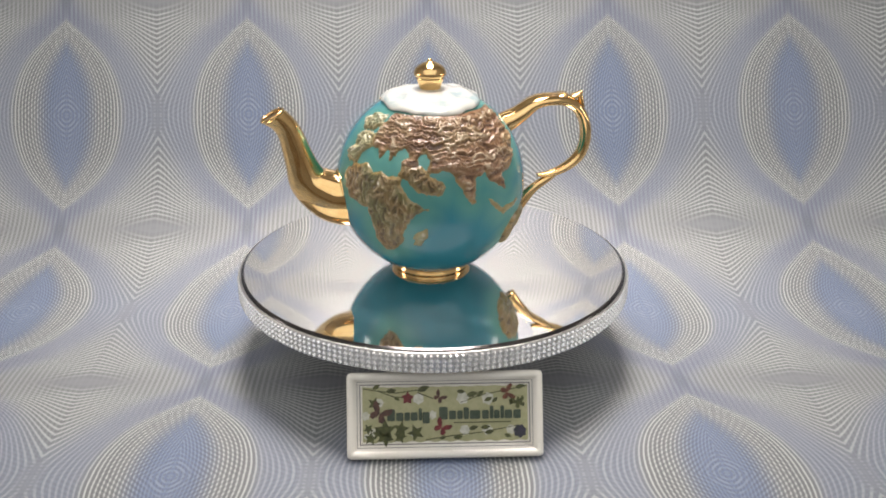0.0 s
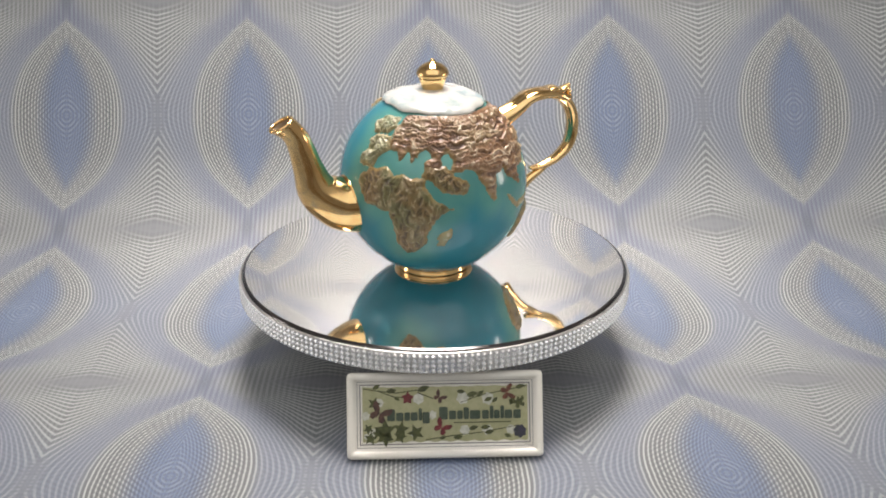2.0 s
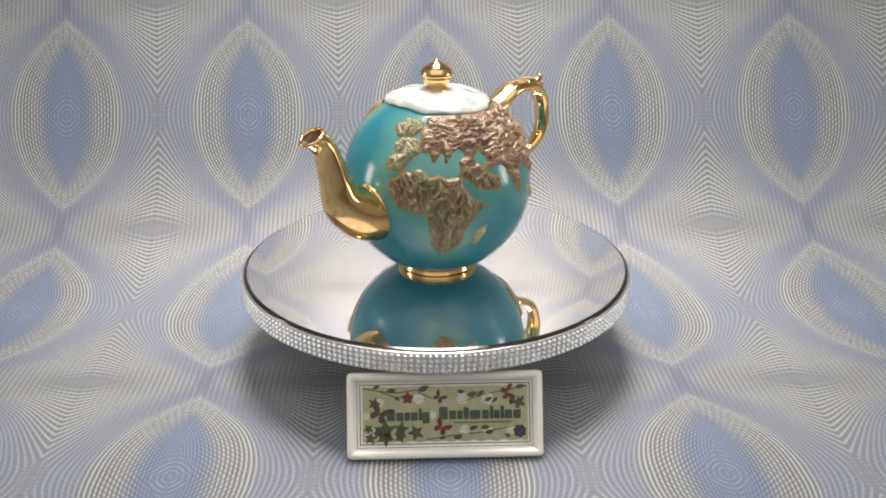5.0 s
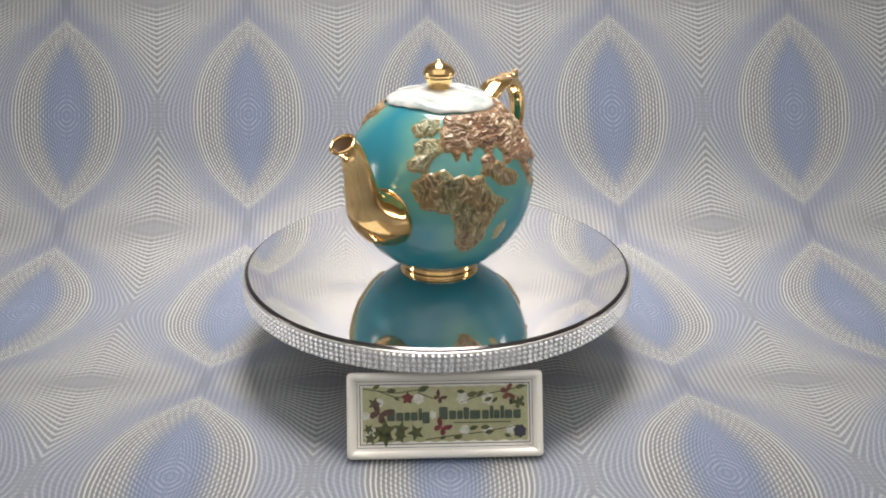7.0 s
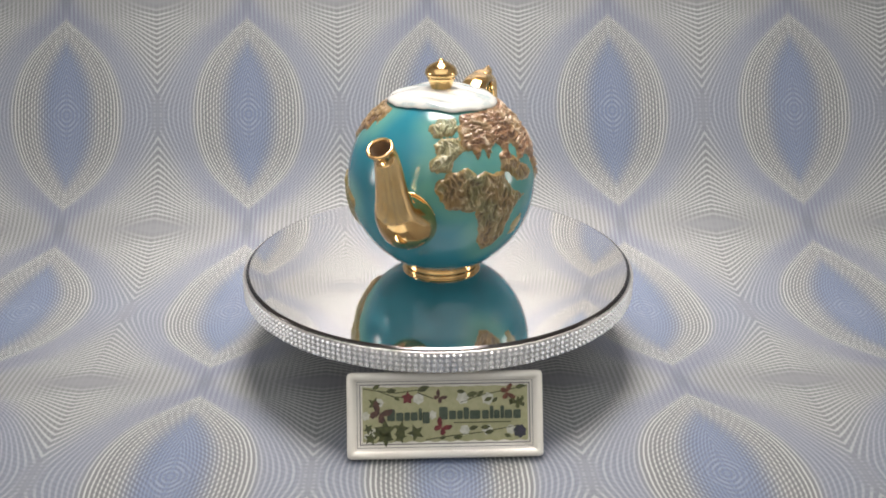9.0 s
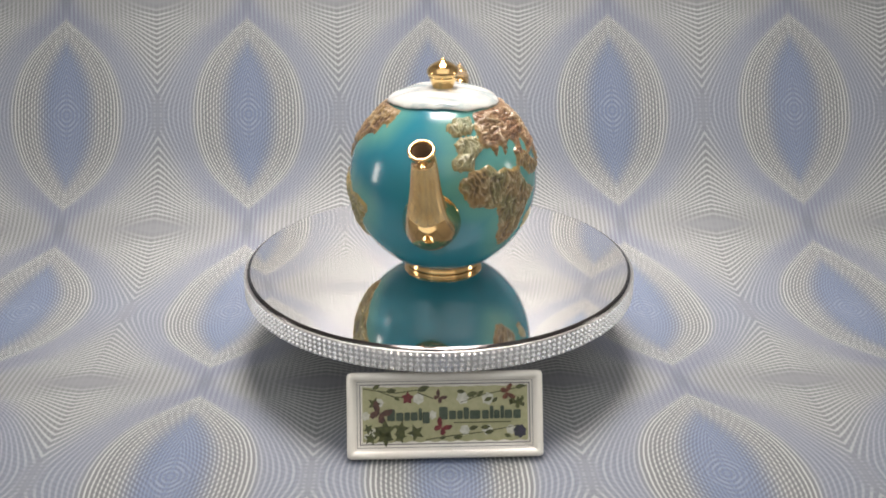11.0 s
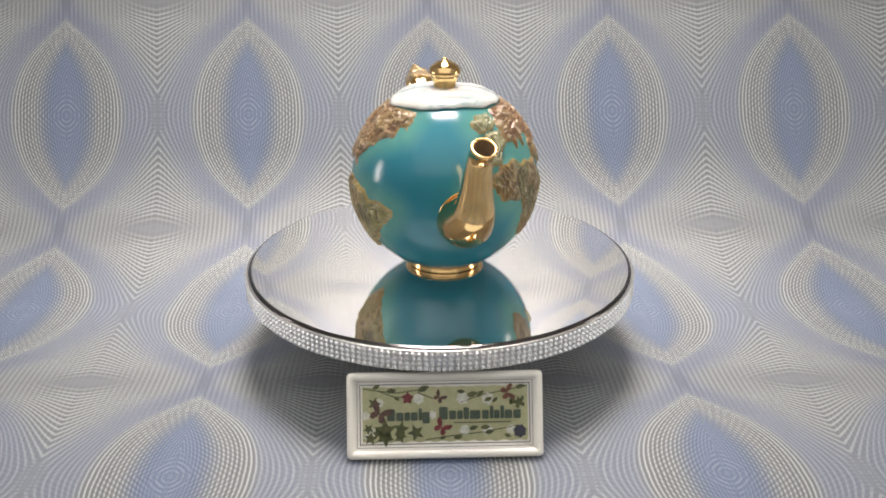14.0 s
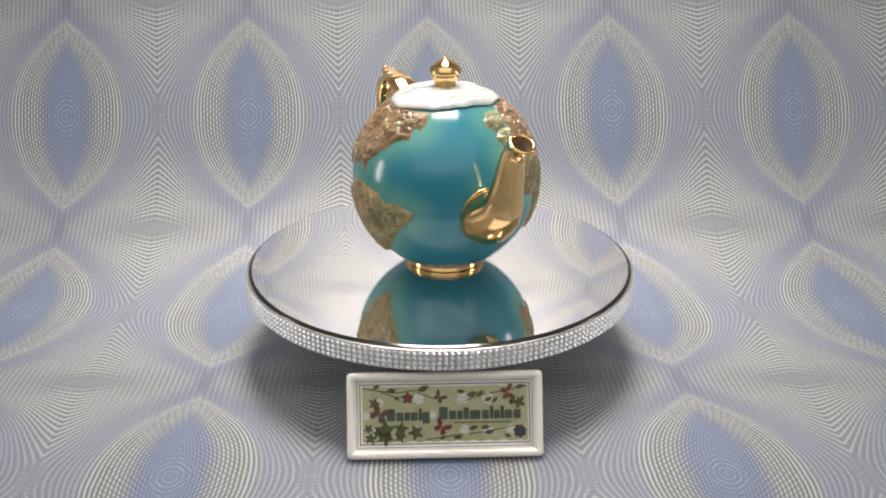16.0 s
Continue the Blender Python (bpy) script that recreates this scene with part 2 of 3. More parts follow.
# ---- the place ----
def build_sheet():
    """One sheet of printed paper: flat, then swept up in a bow to a back that leans away."""
    across, along = 90, 220
    cell_w, cell_h = 0.183, 0.239
    start, flat, bow, lean = -0.62, 0.061, 0.18, math.radians(62)
    length = 0.62 + flat + bow * lean + 0.42
    verts, uvs = [], []
    for j in range(along):
        s = start + length * j / (along - 1)
        if s < flat:
            y, z = s, 0.0
        elif s < flat + bow * lean:
            q = (s - flat) / bow
            y, z = flat + bow * math.sin(q), bow * (1 - math.cos(q))
        else:
            d = s - flat - bow * lean
            y = flat + bow * math.sin(lean) + d * math.cos(lean)
            z = bow * (1 - math.cos(lean)) + d * math.sin(lean)
        for i in range(across):
            x = -0.8 + 1.6 * i / (across - 1)
            verts.append((x, y, z + 0.0006 * noise.noise((x * 5, s * 5, 0))))
            uvs.append(((x - 0.002 + 0.035 * (s - 0.03)) / cell_w, (s - 0.056 - 0.010 * x) / cell_h))
    me = grid_mesh("backdrop", verts, across, along)
    layer = me.uv_layers.new(name="UVMap")
    for loop in me.loops:
        layer.data[loop.index].uv = uvs[loop.vertex_index]
    ob = part_of("backdrop", me, PAPER, None)
    thick = ob.modifiers.new("thickness", "SOLIDIFY")
    thick.thickness, thick.offset = 0.0006, -1.0
    return tagged(ob, "patterned blue and cream paper sheet swept up behind", "backdrop", kind="structure")


def build_room():
    def slab(name, lo, hi, mat, label, category):
        ob = part(name, box(bmesh.new(), lo, hi), mat, None, smooth=False)
        tagged(ob, label, category, kind="structure")
    slab("floor", (-1.6, -2.4, -0.06), (1.6, 1.4, -0.006), TABLE, "plain brown board under the paper", "floor")
    slab("wall_north", (-1.6, 1.4, -0.06), (1.6, 1.45, 2.6), ROOM_WALL, "plain grey painted wall", "wall")
    slab("wall_south", (-1.6, -2.45, -0.06), (1.6, -2.4, 2.6), ROOM_WALL, "plain grey painted wall", "wall")
    slab("wall_west", (-1.65, -2.45, -0.06), (-1.6, 1.45, 2.6), ROOM_WALL, "plain grey painted wall", "wall")
    slab("wall_east", (1.6, -2.45, -0.06), (1.65, 1.45, 2.6), ROOM_WALL, "plain grey painted wall", "wall")
    slab("ceiling", (-1.65, -2.45, 2.6), (1.65, 1.45, 2.65), ROOM_TOP, "plain pale ceiling", "ceiling")


build_sheet()
build_room()


# ---- the cake stand ----
def build_stand():
    stand = tagged(new("cake_stand"), "round mirror-topped cake stand with crystal-studded silver rim", "cake stand")
    r = 0.1530
    part("mirror_top", lathe([(0, 0.0), (r - 0.0046, 0.0)], 160), MIRROR, stand, "clear round mirror plate", False)
    part("mirror_edge", lathe([(r - 0.0046, 0.0), (r - 0.0028, -0.0007), (r - 0.0022, -0.0011), (r - 0.0022, -0.0019)], 160), BEVEL, stand, "cut edge of the mirror plate with its dark reflection painted in")
    part("rim", lathe([(r - 0.0040, -0.0019), (r - 0.0012, -0.0018), (r - 0.0007, -0.0022), (r - 0.0008, -0.0028), (r - 0.0008, -0.0163),
                       (r - 0.0014, -0.0171), (r - 0.006, -0.0171), (r - 0.0075, -0.0150), (0.02, -0.0150)], 160), CHROME, stand, "polished silver band")
    part("pedestal", lathe([(0, -0.0150), (0.045, -0.0150), (0.045, -0.030), (0.052, -0.034), (0.060, -0.064), (0.060, -LEVEL + 0.0005), (0, -LEVEL + 0.0005)], 64),
         BLACK, stand, "low black turntable foot")
    # faceted crystals in four rows round the band
    bm = bmesh.new()
    bmesh.ops.create_cone(bm, cap_ends=True, segments=8, radius1=0.00195, radius2=0.0008, depth=0.0019)
    me = bpy.data.meshes.new("crystal")
    bm.to_mesh(me)
    bm.free()
    me.materials.append(CRYSTAL)
    count = 228
    rest = bmesh.new()
    rng = random.Random(3)
    for row in range(4):
        for k in range(count):
            a = 2 * math.pi * k / count
            m = Matrix.Rotation(a, 4, "Z") @ Matrix.Translation((r - 0.0002, 0, -0.0045 - row * 0.0036)) @ Matrix.Rotation(math.pi / 2, 4, "Y") @ Matrix.Rotation(math.pi / 8 + rng.uniform(-0.03, 0.03), 4, "Z")
            if -136 < math.degrees(a) - 360 < -24:
                ob = new("crystal", me)
                ob.parent = stand
                ob.matrix_basis = m
            else:
                bmesh.ops.create_cone(rest, cap_ends=True, segments=8, radius1=0.00195, radius2=0.0008, depth=0.0019, matrix=m)
    tagged(part("crystal_band", rest, CRYSTAL, stand, "rows of small clear crystals", False), kind="stuff")
    return stand


# ---- the teapot ----
GLOBE_R, GLOBE_Z = 0.0712, 0.0692

# outlines of the moulded lands, in degrees east of the spout and north of the globe's waist
AFRICA = [(15, 13), (17, 17), (22, 21), (36, 23.5), (42, 20.5), (54, 20), (60, 19), (62, 13.5), (67.5, 6), (77, 1), (70, -5), (64.5, -9), (62.5, -19), (57, -28), (47, -32), (42, -23.5), (40.5, -13), (39.5, -2), (32, -2), (24, -0.5), (18.5, 4.5), (16, 10)]
ARABIA = [(58.5, 19.5), (60, 27), (70, 27), (77, 23), (82, 18.5), (88, 13.5), (85, 9), (76, 7.5), (69.5, 11.5), (63.5, 16.5)]
EUROPE = [(31.5, 35), (31.5, 42), (35, 51), (40, 62), (70, 66), (80, 40), (80, 22), (66, 22), (59.5, 24), (58.5, 27.5), (54, 29.5), (51.4, 26.5), (48.5, 32), (43.7, 26.5), (40.2, 31.5), (35, 33)]
IBERIA = [(14, 22.5), (13.5, 27), (18.5, 31), (15.5, 37), (23, 40.5), (32.5, 41), (34.5, 35), (29, 31), (27.5, 27), (24.5, 22.5)]
ASIA = [(70, 66), (66, 40), (70, 22), (79, 20), (86, 21.5), (91, 19.3), (94, 15), (98, 6.5), (102, 2), (105.7, 2.5), (105, 11), (107.5, 16.5), (112, 18), (116, 13), (121, 9.5), (127.5, 6.5), (127, 15), (135, 17), (142, 22), (153, 32), (156, 42), (165, 60), (140, 68)]
BRITAIN = [(14, 42.5), (11, 48), (18, 52.5), (31.5, 54), (32, 47.5), (27.5, 42.8)]
MADAGASCAR = [(67, -23.5), (67.5, -15), (75.5, -10), (77.5, -14.5), (73, -24.5)]
INDIES = [(113, 4), (120, 1), (125, -4), (133, -3), (142, -1), (142, -5), (133, -8), (125, -9), (118, -3)]
AUSTRALIA = [(138, -14), (133, -21), (134, -30), (145, -39), (165, -40), (172, -28), (165, -14), (150, -10)]
NORTH_AMERICA = [(-81, 62), (-44, 62), (-40, 53), (-44, 41), (-50, 44), (-52, 38), (-66, 32), (-75, 24), (-81, 19), (-82, 12), (-90, 15), (-100, 13), (-113, 8), (-125, 25), (-135, 45), (-150, 58), (-120, 64)]
SOUTH_AMERICA = [(-96, 6), (-86, 8), (-77, 5), (-67, 5), (-63, -2), (-53, 0), (-43, -4), (-45, -10), (-56, -20), (-64, -31), (-84, -48), (-95, -40), (-104, -20), (-108, -2)]
SEAS = [(60.5, 31.2, 3.6, 1.8), (74, 28, 2.6, 3.6)]


def inside_depth(poly, lon, lat):
    """Signed depth in degrees inside a closed outline, for arrays."""
    p = np.array(poly, float)
    q = np.roll(p, -1, axis=0)
    best = np.full(lon.shape, 1e9)
    odd = np.zeros(lon.shape, bool)
    for (x0, y0), (x1, y1) in zip(p, q):
        k = np.cos(np.radians(lat))
        dx, dy = (x1 - x0) * k, y1 - y0
        px, py = (lon - x0) * k, lat - y0
        t = np.clip((px * dx + py * dy) / (dx * dx + dy * dy), 0, 1)
        best = np.minimum(best, np.hypot(px - t * dx, py - t * dy))
        crosses = ((y0 > lat) != (y1 > lat)) & (lon < (x1 - x0) * (lat - y0) / ((y1 - y0) or 1e-9) + x0)
        odd ^= crosses
    return np.where(odd, best, -best)


def on_globe(lon, lat, r):
    """A point of the globe; the spout points along -y."""
    a, b_ = math.radians(lon), math.radians(lat)
    return (r * math.cos(b_) * math.sin(a), -r * math.cos(b_) * math.cos(a), GLOBE_Z + r * math.sin(b_))


def coast_noise(x, y):
    return 1.6 * noise.noise((x * 0.16, y * 0.16, 3.1)) + 0.9 * noise.noise((x * 0.45, y * 0.45, 7.7))


def ridge_noise(x, y, sx, sy, seed):
    """Crumpled crags, 0 to about 1, drawn out along x or y by sx and sy."""
    wx = 0.5 * noise.noise((x * 0.13, y * 0.13, seed)) + 0.35 * noise.noise((x * 0.3, y * 0.3, seed + 8))
    wy = 0.7 * noise.noise((x * 0.13, y * 0.13, seed + 40)) + 0.35 * noise.noise((x * 0.3, y * 0.3, seed + 48))
    px, py = x * sx + wx, y * sy + wy
    total, amp, f = 0.02, 0.60, 1.0
    for k in range(3):
        total += amp * (1 - min(abs(2.0 * noise.noise((px * f, py * f, seed + 5.3 * k))), 1.0)) ** 1.7
        amp *= 0.5
        f *= 2.2
    total += 0.10 * noise.noise((x * 0.8, y * 0.8, seed + 60)) + 0.35 * noise.noise((px * 0.6, py * 0.6, seed + 70))
    return min(max(total, 0.0), 1.0)


def build_land(name, polys, mat, parent, label, step=0.5, tall=0.0018, rough=0.0021, sx=0.09, sy=0.27, seed=1.0, seas=(), grow=0.0):
    pts = [p for poly in polys for p in poly]
    lo0, lo1 = min(p[0] for p in pts) - 4, max(p[0] for p in pts) + 4
    la0, la1 = max(min(p[1] for p in pts) - 4, -60), min(max(p[1] for p in pts) + 4, 56)
    nu, nv = int((lo1 - lo0) / step) + 1, int((la1 - la0) / step) + 1
    lon, lat = np.meshgrid(np.linspace(lo0, lo1, nu), np.linspace(la0, la1, nv))
    wob = np.array([coast_noise(x, y) for x, y in zip(lon.ravel(), lat.ravel())]).reshape(lon.shape)
    depth = np.max([inside_depth(p, lon, lat) for p in polys], axis=0) + wob + grow
    for x, y, rx, ry in seas:
        depth = np.minimum(depth, (np.hypot((lon - x) / rx, (lat - y) / ry) - 1) * min(rx, ry) + 1.3 * wob)
    verts, heights, shore = [], [], []
    for x, y, d in zip(lon.ravel(), lat.ravel(), depth.ravel()):
        rise = min(max((d + 1.3) / 4.2, 0.0), 1.0)
        rise = rise * rise * (3 - 2 * rise)
        r_ = ridge_noise(x, y, sx, sy, seed)
        up = min(max(d / 4.0, 0.12), 1.0) * min(max((56 - y) / 4.0, 0.15), 1.0)
        h = -0.0009 + (0.0009 + tall * 0.6) * rise + rise * up * rough * (r_ - 0.12)
        verts.append(on_globe(x, y, GLOBE_R + h))
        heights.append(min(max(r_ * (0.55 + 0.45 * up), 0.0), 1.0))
        shore.append(min(max(1 - d / 3.2, 0.0), 1.0))
    ok = depth > -1.6
    faces, used = [], {}
    for j in range(nv - 1):
        for i in range(nu - 1):
            if ok[j, i] and ok[j, i + 1] and ok[j + 1, i] and ok[j + 1, i + 1]:
                faces.append([used.setdefault(v, len(used)) for v in (j * nu + i, j * nu + i + 1, (j + 1) * nu + i + 1, (j + 1) * nu + i)])
    me = bpy.data.meshes.new(name)
    me.from_pydata([verts[v] for v in used], [], faces)
    for key, src in (("height", heights), ("shore", shore)):
        me.attributes.new(key, "FLOAT", "POINT").data.foreach_set("value", [src[v] for v in used])
    return part_of(name, me, mat, parent, label)


def build_body(pot):
    nu, lat0, lat1, nv = 240, -67.0, 63.0, 130
    lon, lat = np.meshgrid(np.arange(nu) * 360 / nu - 180, np.linspace(lat0, lat1, nv))
    near = np.max([inside_depth(p, lon, lat) for p in (AFRICA, ARABIA, EUROPE, IBERIA, ASIA, BRITAIN, INDIES, AUSTRALIA, NORTH_AMERICA, SOUTH_AMERICA)], axis=0)
    wash = np.clip(1 + near / 16.0, 0, 1)
    wash = wash * wash * (3 - 2 * wash)
    me = grid_mesh("body", [on_globe(x, y, GLOBE_R) for x, y in zip(lon.ravel(), lat.ravel())], nu, nv, True)
    me.attributes.new("shore", "FLOAT", "POINT").data.foreach_set("value", wash.ravel().tolist())
    body = part_of("body", me, GLAZE, pot, "glossy turquoise glazed globe body")
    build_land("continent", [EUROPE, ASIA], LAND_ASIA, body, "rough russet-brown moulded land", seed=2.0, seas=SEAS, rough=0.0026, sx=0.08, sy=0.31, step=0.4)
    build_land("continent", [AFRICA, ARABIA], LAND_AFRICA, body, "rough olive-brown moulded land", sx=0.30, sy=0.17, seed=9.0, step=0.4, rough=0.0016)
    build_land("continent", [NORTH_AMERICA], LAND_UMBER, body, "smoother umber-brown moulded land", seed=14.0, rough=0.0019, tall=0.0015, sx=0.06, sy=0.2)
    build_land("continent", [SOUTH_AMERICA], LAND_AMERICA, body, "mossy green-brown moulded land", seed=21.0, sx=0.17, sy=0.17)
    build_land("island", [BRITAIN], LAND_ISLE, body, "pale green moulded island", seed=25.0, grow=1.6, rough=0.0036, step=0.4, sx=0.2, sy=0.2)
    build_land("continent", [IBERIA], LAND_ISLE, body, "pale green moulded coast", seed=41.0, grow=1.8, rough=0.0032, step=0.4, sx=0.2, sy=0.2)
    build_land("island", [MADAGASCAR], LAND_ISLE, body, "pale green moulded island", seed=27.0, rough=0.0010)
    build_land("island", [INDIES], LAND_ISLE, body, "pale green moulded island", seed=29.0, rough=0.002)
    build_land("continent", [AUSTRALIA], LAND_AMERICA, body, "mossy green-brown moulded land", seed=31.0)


def build_spout(pot):
    rows = [(-0.052, -0.010, 0.0222, 0.0225, 0), (-0.0690, -0.009, 0.0206, 0.0212, 0), (-0.0800, -0.005, 0.0184, 0.0188, 0), (-0.0920, 0.005, 0.0146, 0.0150, 0),
            (-0.0975, 0.020, 0.0114, 0.0115, 0), (-0.1020, 0.036, 0.0095, 0.0096, 0), (-0.1055, 0.0455, 0.0085, 0.0087, 2), (-0.1104, 0.0520, 0.0081, 0.0084, 6),
            (-0.1158, 0.0562, 0.0085, 0.0090, 24)]
    rows = [(y, z + GLOBE_Z, *more) for y, z, *more in rows]
    spout = part("spout", tube(rows, 72, 40, caps=False), GOLD, pot, "curved gilded spout")
    inner = [(y, z, a * 0.84, b_ * 0.84, q) for y, z, a, b_, q in rows[4:]]
    part("bore", tube(inner, 40, 32, caps=False), INNER, spout, "dark glazed inside of the spout")
    # rolled lip
    t = Matrix.Rotation(radians(-24), 2) @ (Vector(rows[-1][:2]) - Vector(rows[-2][:2])).normalized()
    bm = bmesh.new()
    rings = []
    for i in range(48):
        q = 2 * math.pi * i / 48
        ring = []
        for k in range(12):
            s = 2 * math.pi * k / 12
            rad = 0.0074 + 0.0013 * math.cos(s) + 0.0012 * abs(math.sin(q)) ** 3
            n_ = Vector((-t[1], t[0]))
            off = 0.0013 * math.sin(s)
            p = Vector(rows[-1][:2]) + n_ * (rad * math.sin(q)) + t * off
            ring.append(bm.verts.new((rad * math.cos(q) * 1.05, p[0], p[1])))
        rings.append(ring)
    for i in range(48):
        for k in range(12):
            bm.faces.new((rings[i][k], rings[(i + 1) % 48][k], rings[(i + 1) % 48][(k + 1) % 12], rings[i][(k + 1) % 12]))
    bmesh.ops.recalc_face_normals(bm, faces=bm.faces)
    part("lip", bm, GOLD, spout, "rolled gilded lip")
    # collar where the spout joins the globe
    bm = bmesh.new()
    rings = []
    for i in range(64):
        q = 2 * math.pi * i / 64
        ring = []
        for k in range(8):
            s = 2 * math.pi * k / 8
            rad = 1.0 + 0.030 * math.cos(s)
            x, z = 0.0200 * rad * math.cos(q), -0.0092 + 0.0212 * rad * math.sin(q)
            y = -math.sqrt(max(GLOBE_R ** 2 - x * x - z * z, 0)) - 0.0009 * math.sin(s) - 0.0003
            ring.append(bm.verts.new((x, y, z + GLOBE_Z)))
        rings.append(ring)
    for i in range(64):
        for k in range(8):
            bm.faces.new((rings[i][k], rings[(i + 1) % 64][k], rings[(i + 1) % 64][(k + 1) % 8], rings[i][(k + 1) % 8]))
    bmesh.ops.recalc_face_normals(bm, faces=bm.faces)
    part("collar", bm, GOLD, spout, "gilded joint line")


def build_handle(pot):
    rows = [(0.0560, 0.0400, 0.0100, 0.0088), (0.0690, 0.0470, 0.0100, 0.0068), (0.0820, 0.0556, 0.0108, 0.0052), (0.0985, 0.0570, 0.0104, 0.0048), (0.1118, 0.0522, 0.0092, 0.0045),
            (0.1206, 0.0408, 0.0076, 0.0044), (0.1232, 0.0263, 0.0068, 0.0044), (0.1197, 0.0126, 0.0060, 0.0042), (0.1095, 0.0030, 0.0052, 0.0038),
            (0.0962, -0.0022, 0.0042, 0.0027), (0.0850, -0.0030, 0.0024, 0.0014)]
    handle = part("handle", tube([(y, z + GLOBE_Z, a, b_) for y, z, a, b_ in rows], 110, 40, reed=0.05), GOLD, pot, "looped gilded handle with reeded sides")
    strut = [(0.1030, 0.0000, 0.0030, 0.0022), (0.0940, -0.0060, 0.0036, 0.0030), (0.0830, -0.0130, 0.0040, 0.0036), (0.0730, -0.0230, 0.0046, 0.0050), (0.0640, -0.0330, 0.0055, 0.0070)]
    part("strut", tube([(y, z + GLOBE_Z, a, b_) for y, z, a, b_ in strut], 40, 20), GOLD, handle)
    flick = [(0.0980, 0.0592, 0.0085, 0.0024), (0.1040, 0.0600, 0.0080, 0.0026), (0.1085, 0.0582, 0.0058, 0.0018), (0.1130, 0.0590, 0.0052, 0.0022), (0.1165, 0.0602, 0.0040, 0.0020), (0.1188, 0.0618, 0.0016, 0.0014)]
    part("thumb_rest", tube([(y, z + GLOBE_Z, a, b_) for y, z, a, b_ in flick], 40, 16), GOLD, handle, "leaf-tipped gilded thumb rest")
    curl = [(0.1165, 0.0600, 0.0030, 0.0020), (0.1180, 0.0545, 0.0034, 0.0022), (0.1200, 0.0490, 0.0030, 0.0012)]
    part("leaf_curl", tube([(y, z + GLOBE_Z, a, b_) for y, z, a, b_ in curl], 16, 14), GOLD, handle)


def build_lid(pot):
    n, rings = 160, 34
    crown = GLOBE_Z + 0.0704
    verts = []
    for j in range(rings):
        f = j / (rings - 1)
        for i in range(n):
            a = 2 * math.pi * i / n
            ca, sa = math.cos(a), math.sin(a)
            # the snow's wavy edge follows the globe just clear of it
            edge = 0.0366 + 0.0046 * ca * ca + 0.0026 * noise.noise((2.0 * ca, 2.0 * sa, 4.0)) + 0.0013 * noise.noise((4.0 * ca, 4.0 * sa, 9.0))
            base = GLOBE_Z + math.sqrt(GLOBE_R ** 2 - edge ** 2) + 0.0017
            if f < 0.12:
                g = f / 0.12
                r, z = edge - 0.006 + 0.006 * math.sin(g * math.pi / 2), base + 0.0012 * (g - 1)
            else:
                g = (f - 0.12) / 0.88
                q = g * math.pi / 2
                r = 0.006 + (edge - 0.006) * math.cos(q) ** 1.1
                z = base + (crown - base) * math.sin(q) ** 0.95
                z += 0.0009 * noise.noise((r * 70 * ca, r * 70 * sa, 2.0)) * (1 - g) + 0.0016 * noise.noise((r * 45 * ca, r * 110 * sa, 6.0)) * math.sin(g * math.pi)
            verts.append((r * ca, r * sa, z))
    lid = part_of("lid", grid_mesh("lid", verts, n, rings, True), SNOW, pot, "white snow-capped lid with wavy edge")
    up = GLOBE_Z - 0.0764
    profile = [(0.0088, 0.1448), (0.0080, 0.1462), (0.0080, 0.1476), (0.0092, 0.1520), (0.0106, 0.1556), (0.0109, 0.1568), (0.0105, 0.1575), (0.0117, 0.1582), (0.0124, 0.1594),
               (0.0124, 0.1608), (0.0120, 0.1626), (0.0109, 0.1648), (0.0090, 0.1669), (0.0063, 0.1688), (0.0040, 0.1699), (0.0026, 0.1706), (0.0019, 0.1712), (0.0019, 0.1720), (0.0012, 0.1727), (0, 0.1730)]
    part("knob", lathe([(r * 0.97, 0.1448 + (z - 0.1448) * 0.84 + up) for r, z in profile], 72), GOLD, lid, "gilded acorn-shaped knob")


def build_teapot():
    pot = tagged(new("teapot"), "globe-shaped turquoise teapot with moulded lands and gilded fittings", "teapot")
    build_body(pot)
    part("foot_ring", lathe([(0, 0.003), (0.025, 0.0015), (0.0270, 0.0), (0.0287, 0.0), (0.0300, 0.0010), (0.0299, 0.0026), (0.0289, 0.0034), (0.0291, 0.0040), (0.0304, 0.0046),
                             (0.0310, 0.0055), (0.0304, 0.0064), (0.0287, 0.0072)], 96), GOLD, pot, "gilded stepped foot ring")
    build_spout(pot)
    build_handle(pot)
    build_lid(pot)
    return pot


# ---- the plaque ----
def poly_piece(name, pts, z, mat, parent, label="", thick=0.0003):
    """A thin raised print of that outline, in the plaque's plane."""
    bm = bmesh.new()
    lo = [bm.verts.new((x, y, z)) for x, y in pts]
    hi = [bm.verts.new((x, y, z + thick)) for x, y in pts]
    bm.faces.new(hi)
    n = len(pts)
    for i in range(n):
        bm.faces.new((lo[i], lo[(i + 1) % n], hi[(i + 1) % n], hi[i]))
    bmesh.ops.recalc_face_normals(bm, faces=bm.faces)
    return part(name, bm, mat, parent, label, False)


def turned(pts, x, y, deg, size):
    c, s = math.cos(radians(deg)) * size, math.sin(radians(deg)) * size
    return [(x + c * a - s * b_, y + s * a + c * b_) for a, b_ in pts]


def leaf_outline(width=0.3):
    return [(0, 0), (0.25, width * 0.8), (0.55, width), (0.85, width * 0.45), (1, 0), (0.85, -width * 0.45), (0.55, -width), (0.25, -width * 0.8)]


def star_outline(n=5, inner=0.5):
    return [((1 if k % 2 == 0 else inner) * math.cos(math.pi * k / n), (1 if k % 2 == 0 else inner) * math.sin(math.pi * k / n)) for k in range(2 * n)]


